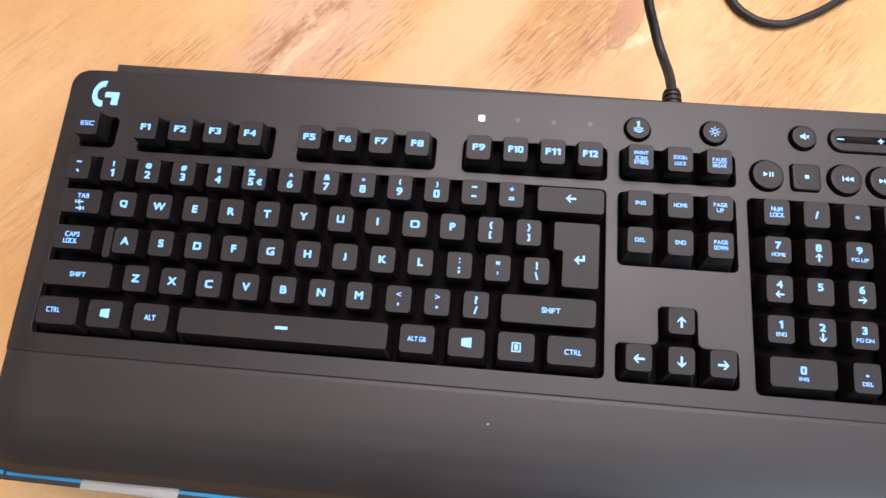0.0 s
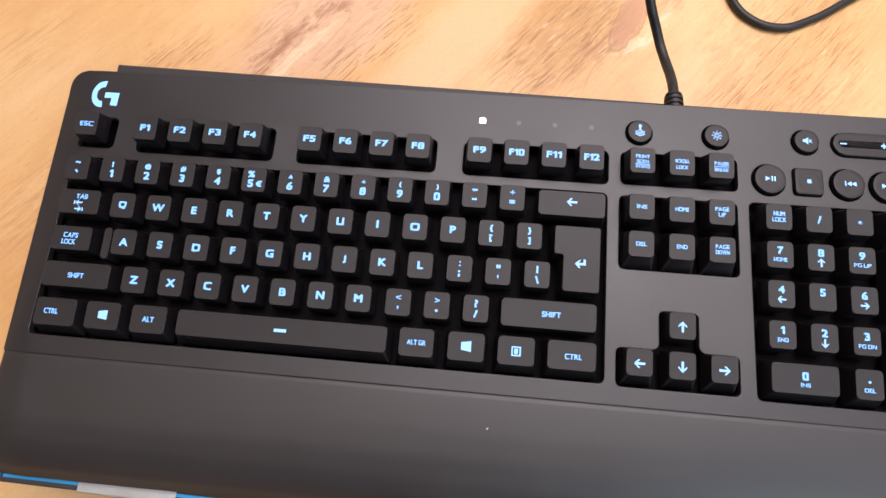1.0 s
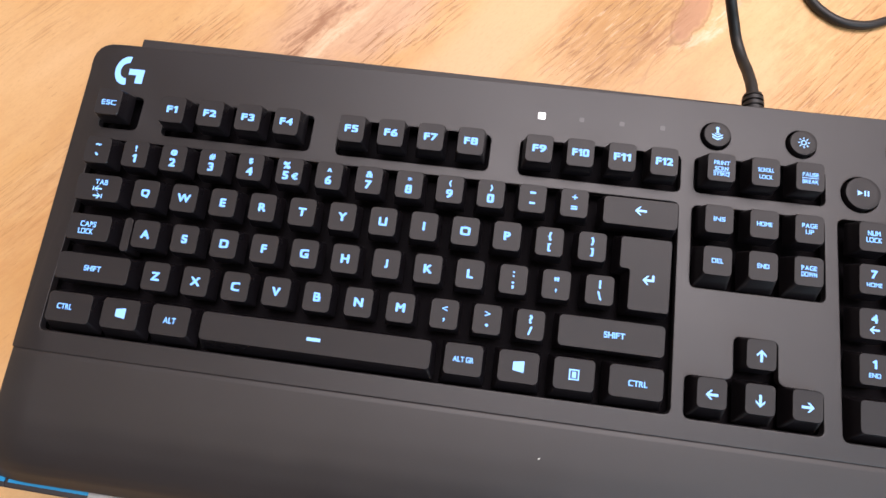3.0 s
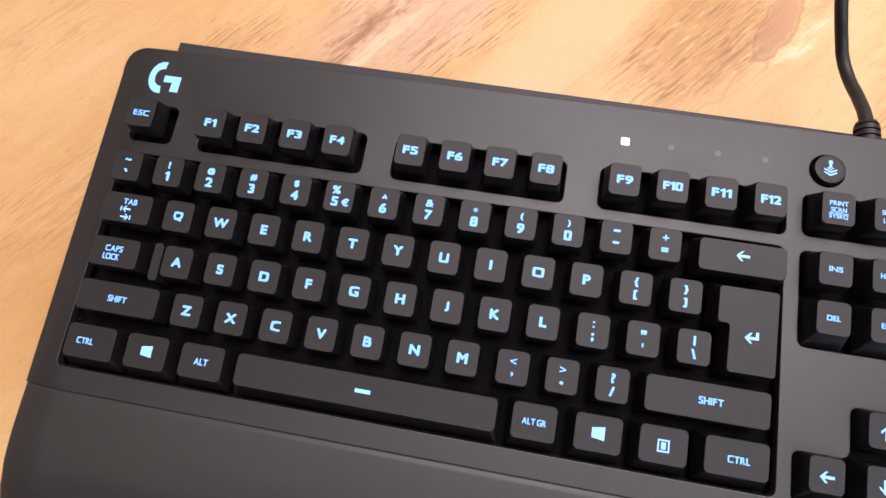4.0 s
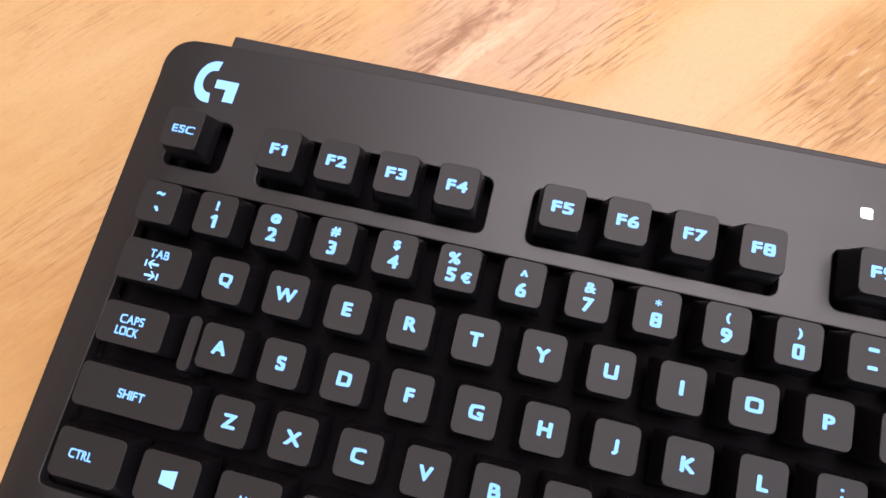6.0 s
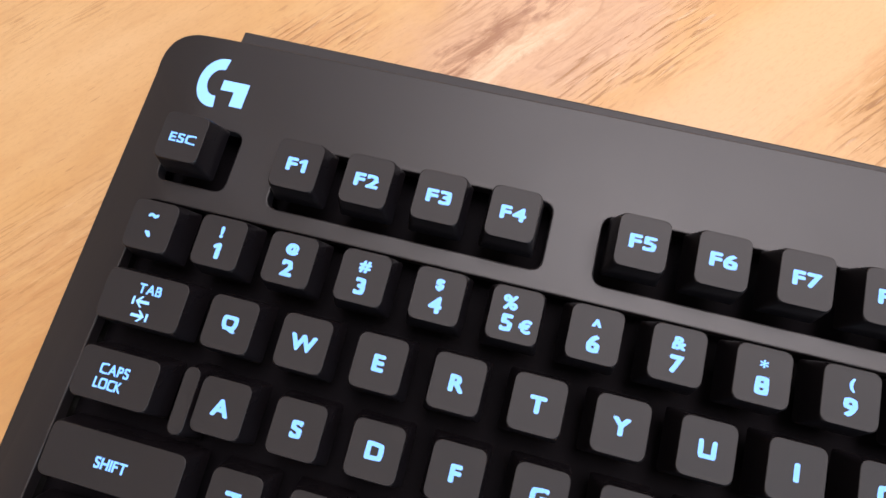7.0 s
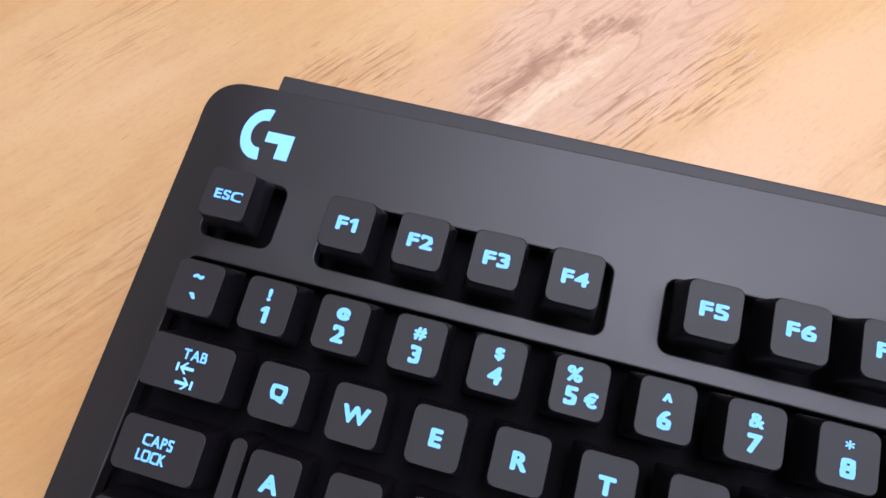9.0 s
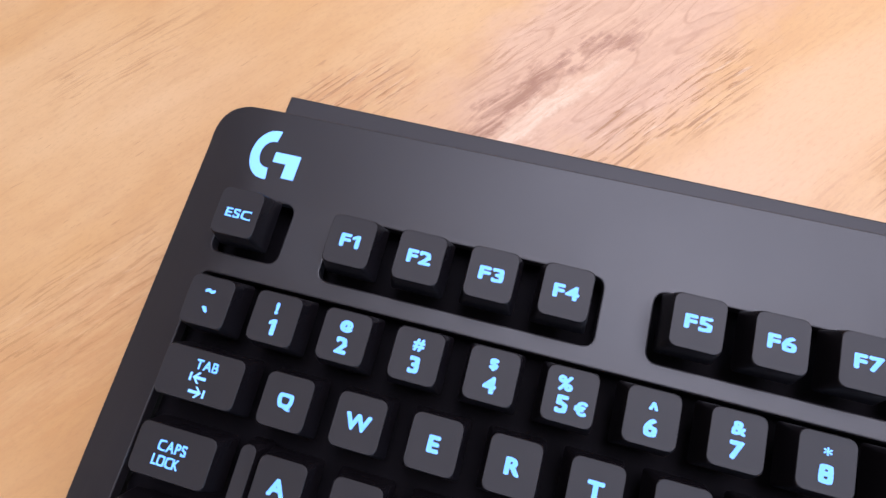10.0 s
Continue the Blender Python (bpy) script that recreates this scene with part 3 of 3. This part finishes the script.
key(14.5, U, [line_of("TAB", 1.2, 3.6, 2.5, 6.4), shape_of(ARROW, 0.2, 0.3, 0.7), shape_of(turned(ARROW, 180), 0.2, -3.2, 0.7), shape_of(bar(0.6, 2.0), 2.6, -3.2), shape_of(bar(0.6, 2.0), -2.2, 0.3)],
    top_w=21.8, top_d=12.6, back=0.8, width=28.4, label="wide tab key")
key(14.7, 0, [line_of("CAPS", -0.5, 1.9, 2.6, 8.0), line_of("LOCK", -1.1, -1.6, 2.6, 7.6)], top_w=20.6, top_d=12.2, back=0.4, width=28.0, label="wide key with a stepped end")
part("key_step", cap_mesh(5.2, U - 1.5, 3.9, 16.2, -0.6), KEYCAP, keyboard, "lowered end of the stepped key", at=pose(32.3 * MM, 0, -1.9 * MM))
key(21.4, -U, [line_of("SHIFT", 0, 0.4, 2.6, 8.6)], top_w=34.6, top_d=12.4, back=0.7, width=42.2, label="wide shift key")
key(267.9, 2 * U + 0.1, [shape_of(ARROW)], top_w=33.0, top_d=12.6, back=-0.9, width=2 * U, label="wide backspace key")
key(259.1, -U, [line_of("SHIFT", 1.3, 0.2, 2.7, 9.6)], top_w=45.6, top_d=13.4, back=0.0, width=52.0, label="wide shift key")
LOW = dict(top_d=13.4, back=0.6, lift=0.6, flare=4.4)
key(15.1, -2 * U, [line_of("CTRL", -2.1, 0.8, 2.6, 7.4)], top_w=20.8, width=28.2, **LOW)
key(39.6, -2 * U, [shape_of(PANE, 0.2, 1.0)], top_w=17.3, width=23.0, **LOW)
key(63.2, -2 * U, [line_of("ALT", 0, 0.6, 2.7, 6.0)], top_w=17.8, width=23.4, **LOW)
key(130.2, -2 * U, [shape_of(bar(6.2, 1.5), -0.2, 0.6)], top_w=104.0, top_d=12.4, back=0.6, width=109.6, lift=1.4, flare=4.6, label="long space bar")
key(196.6, -2 * U, [line_of("ALT GR", 0, 0.6, 2.4, 9.6)], top_w=16.6, width=22.6, **LOW)
key(220.6, -2 * U, [shape_of(PANE, 0, 0.8, 1.05)], top_w=17.4, width=23.0, **LOW)
frame_sign = [shape_of(bar(4.2, 0.6), 0, 2.4), shape_of(bar(4.2, 0.6), 0, -1.6), shape_of(bar(0.6, 4.6), -1.9, 0.4), shape_of(bar(0.6, 4.6), 1.9, 0.4), shape_of(bar(1.8, 2.6), 0, 0.4)]
key(244.5, -2 * U, frame_sign, top_w=17.4, width=23.0, **LOW)
key(270.8, -2 * U, [line_of("CTRL", 0.7, 0.1, 2.6, 8.4)], top_w=22.8, width=28.6, **LOW)


def enter_bm():
    """The tall enter key, narrower below: the same sloping sides round a stepped outline."""
    def ring(grow, z, r):
        x0, x1, xm, y0, y1, ym = 259.8 - grow, 282.0 + grow, 264.4 - grow, -6.9 - grow, 25.5 + grow, 11.3 - grow
        pts = round_poly([(xm, y0), (x1, y0), (x1, y1), (x0, y1), (x0, ym), (xm, ym)], r, 4)
        return [((x - 271) * MM, (y - 9.5) * MM, z * MM) for x, y in pts]
    return loft(bmesh.new(), [ring(1.8, -9.3, 0.8), ring(1.7, -8.0, 0.9), ring(0.22, -0.6, 1.3), ring(0.04, -0.1, 1.4), ring(-0.07, 0.0, 1.4)])


enter = smooth(part("key", enter_bm(), KEYCAP, keyboard, "tall stepped enter key", at=pose(271.6 * MM, 9.7 * MM, 0)), 28)
enter.data.materials.clear()
shaded_sides(enter.data)
part("legend", flat_mesh("legend", [shape_of(RETURN, 1.6, -2.2)], 0.06), LEGEND, enter, "glowing blue legend")

NAV = [302.5, 322.1, 341.5]
for nx, words in zip(NAV, (("PRINT", "SCRN", "SYSRQ"), ("SCROLL", "LOCK"), ("PAUSE", "BREAK"))):
    pieces = [line_of(w, 0, (3.6, 0.9, -1.9)[k] if len(words) == 3 else (2.4, -0.9)[k], 1.9, 7.4 if len(w) > 4 else 6.2) for k, w in enumerate(words)]
    if len(words) != 2 or words[0] == "PAUSE":
        pieces.append(shape_of(bar(7.4, 0.35), 0, -0.55 if len(words) == 3 else 0.75))
    key(nx, 61.4, pieces, width=18.8, depth=18.4, **F_ROW)
for nx, upper, lower in zip(NAV, ("INS", "HOME", "PAGE UP"), ("DEL", "END", "PAGE DOWN")):
    for y, words in ((2 * U, upper.split()), (U, lower.split())):
        pieces = [line_of(w, 0, 0.4 if len(words) == 1 else (1.9, -0.9)[k], 2.1, 1.65 * len(w) + 0.4) for k, w in enumerate(words)]
        key(nx, y, pieces, top_d=12.8, back=0.4, flare=1.3 if y > U else 4.8)
for nx, ny, turn in ((322.5, -19.8, -90), (302.6, -38.6, 0), (322.5, -38.6, 90), (341.9, -38.6, 180)):
    key(nx, ny, [shape_of(turned(ARROW, turn), 0, 0.2)], top_d=12.6, back=0.8, flare=4.8 if ny < -30 else 1.6)

PAD = [368.8, 387.9, 407.1, 426.3]
key(PAD[0], 2 * U, [line_of("NUM", 0, 1.7, 2.3, 5.6), line_of("LOCK", 0, -1.3, 2.3, 7.0)])
for px, mark, h in zip(PAD[1:], "/*-", (3.6, 2.0, 0.8)):
    key(px, 2 * U, [line_of(mark, 0, 0, h)])
UNDER = dict(zip("789456123", ("HOME", "^", "PG UP", "<", "", ">", "END", "v", "PG DN")))
POINT = {"^": -90, "<": 0, "v": 90, ">": 180}
for i, digit in enumerate("789456123"):
    under = UNDER[digit]
    pieces = [line_of(digit, 0, 2.4, 3.5)]
    if under in POINT:
        pieces.append(shape_of(turned(ARROW, POINT[under]), 0, -2.4, 0.8))
    elif under:
        pieces.append(line_of(under, 0, -2.2, 1.9, 1.7 * len(under)))
    key(PAD[i % 3], U - (i // 3) * 19.3, pieces)
key((PAD[0] + PAD[1]) / 2, -39.6, [line_of("0", 0, 1.8, 3.5), line_of("INS", 0, -2.2, 1.8, 4.6)], top_w=30.4, top_d=13.6, back=0.5, width=2 * U, flare=4.5, label="wide zero key")
key(PAD[2], -39.6, [line_of(".", 0, 1.6, 0.9), line_of("DEL", 0, -2.2, 1.9, 5.2)], top_d=13.6, back=0.5, flare=4.5)
for py in (U / 2, -30.0):
    key(PAD[3], py, [line_of("+", 0, 0, 3.0)] if py > 0 else [line_of("ENTER", 0, 0, 2.0, 8.0)], top_d=32.0, depth=2 * U, label="tall numeric key")


# ---- round buttons, volume bar, logo, indicators ----
def button_mesh(outline_of, height):
    rings = [[(x * MM, y * MM, z * MM) for x, y in outline_of(grow)] for grow, z in ((0.0, -6.0), (0.0, height - 0.45), (-0.12, height - 0.12), (-0.45, height))]
    rings.append([(x * MM, y * MM, (height - 0.08) * MM) for x, y in outline_of(-2.2)])
    me = bpy.data.meshes.new("button")
    bm = loft(bmesh.new(), rings)
    bmesh.ops.recalc_face_normals(bm, faces=bm.faces)
    bm.to_mesh(me)
    bm.free()
    shaded_sides(me)
    return me


def star(n, r0, r1, half):
    out = []
    for k in range(n):
        out.append(turned([(r0, -half), (r1, -half), (r1, half), (r0, half)], 360 * k / n))
    return out


def chevron(w, d):
    """A shallow V, open at the top."""
    return [(-w, 0.0), (0.0, -d), (w, 0.0), (w, -0.65), (0.0, -d - 0.7), (-w, -0.65)]


def ring_of(inner, outer, n=20):
    pts = circle(0, 0, outer, n) + circle(0, 0, inner, n)
    return pts, [(i, (i + 1) % n, n + (i + 1) % n, n + i) for i in range(n)]


TRI = [(-1.2, -1.3), (1.2, 0.0), (-1.2, 1.3)]
SIGNS = [
    [shape_of(bar(1.0, 2.6), 0, 1.9), shape_of(circle(0, 3.0, 0.85, 12)), shape_of(chevron(2.5, 1.25), 0, 0.2), shape_of(chevron(2.5, 1.25), 0, -1.1), shape_of([(-1.5, 0.3), (-0.6, 0.75), (-0.6, 0.15), (0.6, 0.15), (0.6, 0.75), (1.5, 0.3), (0.0, -0.45)])],
    [shape_of(p) for p in star(8, 1.75, 2.7, 0.24)] + [ring_of(0.85, 1.3)],
    [shape_of([(-2.2, -0.7), (-1.2, -0.7), (0.4, -2.0), (0.4, 2.0), (-1.2, 0.7), (-2.2, 0.7)]), shape_of(turned(bar(0.4, 2.4), 40), 1.5, 0.0), shape_of(turned(bar(0.4, 2.4), -40), 1.5, 0.0)],
    [shape_of(TRI, -1.4), shape_of(bar(0.7, 2.6), 0.7), shape_of(bar(0.7, 2.6), 2.1)],
    [shape_of(turned(TRI, 180), -0.2), shape_of(turned(TRI, 180), 2.2), shape_of(bar(0.6, 2.6), -1.9)],
    [shape_of(TRI, -2.2), shape_of(TRI, 0.2), shape_of(bar(0.6, 2.6), 1.9)],
]
SLOPE = -math.degrees(math.atan(0.048))
for (bx, by, br), sign in zip(BUTTONS, SIGNS):
    ob = smooth(part("button", button_mesh(lambda g, r=br: circle(0, 0, r + g), 2.4), KEYCAP, keyboard, "round black button", at=pose(bx * MM, by * MM, deck_z(by) * MM, SLOPE)), 50)
    part("legend", flat_mesh("legend", sign, 2.34), LEGEND, ob, "glowing blue sign")
stop = smooth(part("button", button_mesh(lambda g: rect(-7.0 - g, 7.0 + g, -7.0 - g, 7.0 + g, 1.8), 2.0), KEYCAP, keyboard, "square black button with a round dent", at=pose(388.3 * MM, 60.3 * MM, deck_z(60.3) * MM, SLOPE)), 50)
part("legend", flat_mesh("legend", [shape_of(bar(2.0, 2.0))], 1.97), LEGEND, stop, "glowing blue sign")
ring_bm = bmesh.new()
loft(ring_bm, [[(x * MM, y * MM, z * MM) for x, y in circle(0, 0, r)] for r, z in ((5.3, 1.86), (5.3, 2.06), (5.0, 2.06), (5.0, 1.86))], False)
part("dent_ring", ring_bm, KEYCAP, stop)
volume = smooth(part("volume_bar", button_mesh(lambda g: rect(-19.2 - g, 19.2 + g, -6.4 - g, 6.4 + g, 6.2, 8), 1.8), KEYCAP, keyboard, "long rounded black volume bar", at=pose(421.0 * MM, 82.6 * MM, deck_z(82.6) * MM, SLOPE)), 50)
part("legend", flat_mesh("legend", [shape_of(bar(3.4, 0.8), -14.0, 0), shape_of(bar(3.0, 0.8), 6.2, 0), shape_of(bar(0.8, 3.0), 6.2, 0)], 1.74), LEGEND, volume, "glowing blue signs")

arc = [(math.cos(radians(a)), math.sin(radians(a))) for a in range(82, 285, 7)]
ring_sign = [(5.9 * c, 8.0 * s) for c, s in arc] + [(3.0 * c - 0.1, 4.3 * s) for c, s in arc[::-1]]
ring_faces = [(i, i + 1, 2 * len(arc) - 2 - i, 2 * len(arc) - 1 - i) for i in range(len(arc) - 1)]
logo_pieces = [(ring_sign, ring_faces), shape_of([(1.0, 0.9), (8.0, 0.9), (8.0, -6.9), (4.6, -6.9), (4.6, -2.4), (1.0, -2.4)], 0.0, 0.3)]
logo = flat_mesh("logo", logo_pieces, 0.0)
for v in logo.vertices:
    x, y = 7.0 + 1.16 * v.co.x / MM, 85.2 + v.co.y / MM
    v.co = ((x + ends_of(x, y)[1]) * MM, y * MM, (deck_z(y) - ends_of(x, y)[0] + 0.12) * MM)
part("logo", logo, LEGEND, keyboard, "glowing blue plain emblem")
for i, lx in enumerate((220.2, 239.6, 258.9, 278.3)):
    s = 1.75 if i == 0 else 1.2
    part("indicator", flat_mesh("indicator", [(rect(-s, s, -s, s, 0.6, 3), [tuple(range(16))])], 0.05), LED_ON if i == 0 else LED_OFF, keyboard,
         "lit white indicator" if i == 0 else "unlit grey indicator", at=pose(lx * MM, 83.6 * MM, deck_z(83.6) * MM, SLOPE))


# ---- cable with its strain relief ----
def relief_bm():
    """A ribbed rubber sleeve, thick ribs and thin grooves, along y."""
    rings, y = [], 0.0
    for k in range(4):
        for dy, r in ((0.0, 4.5), (0.2, 5.4), (1.9, 5.4), (2.1, 4.5), (2.9, 4.5)):
            rings.append((y + dy, r - 0.12 * k))
        y += 3.0
    rings += [(y, 4.8), (y + 1.6, 4.2), (y + 2.0, 2.9)]
    n = 24
    return loft(bmesh.new(), [[(r * math.cos(2 * math.pi * i / n) * MM, yy * MM, r * math.sin(2 * math.pi * i / n) * MM) for i in range(n)] for yy, r in rings])


smooth(part("strain_relief", relief_bm(), RUBBER, keyboard, "ribbed black rubber strain relief", at=pose(325.2 * MM, 98.4 * MM, -21.5 * MM, -6)), 40)
CABLE = [(325.2, 108, -22.4), (325.6, 116, -24.5), (326.2, 128, -31), (325.0, 141, -37), (322.0, 151, -37), (318.2, 158, -32), (312.6, 165, -23), (305.4, 185, -12), (300, 215, -14), (308, 250, -45)]
points = [Vector((x * MM, y * MM, z * MM)) for x, y, z in CABLE]
points += [BASE.inverted() @ Vector(p) for p in ((0.330, 0.295, 0.0031), (0.362, 0.312, 0.0031), (0.386, 0.285, 0.0031), (0.392, 0.238, 0.0031), (0.404, 0.221, 0.0031), (0.424, 0.2145, 0.0031), (0.446, 0.222, 0.0031), (0.475, 0.241, 0.0031), (0.56, 0.30, 0.0031), (0.70, 0.42, 0.0031))]
tagged(tube("cable", points, 0.0028, RUBBER, keyboard), "thick black rubber cable lying on the table")

# ---- a crumb of dust on the palm rest ----
bm = bmesh.new()
bmesh.ops.create_icosphere(bm, subdivisions=1, radius=0.00045)
for v in bm.verts:
    v.co.x *= 1.5
    v.co *= 1.0 + 0.3 * noise.noise(v.co * 3000)
crumb = part("dust_crumb", bm, TAPE, at=BASE @ pose(0.2335, -0.0745, -0.0031, 0, 0, 40))
tagged(crumb, "tiny pale crumb of dust on the palm rest", "dust")
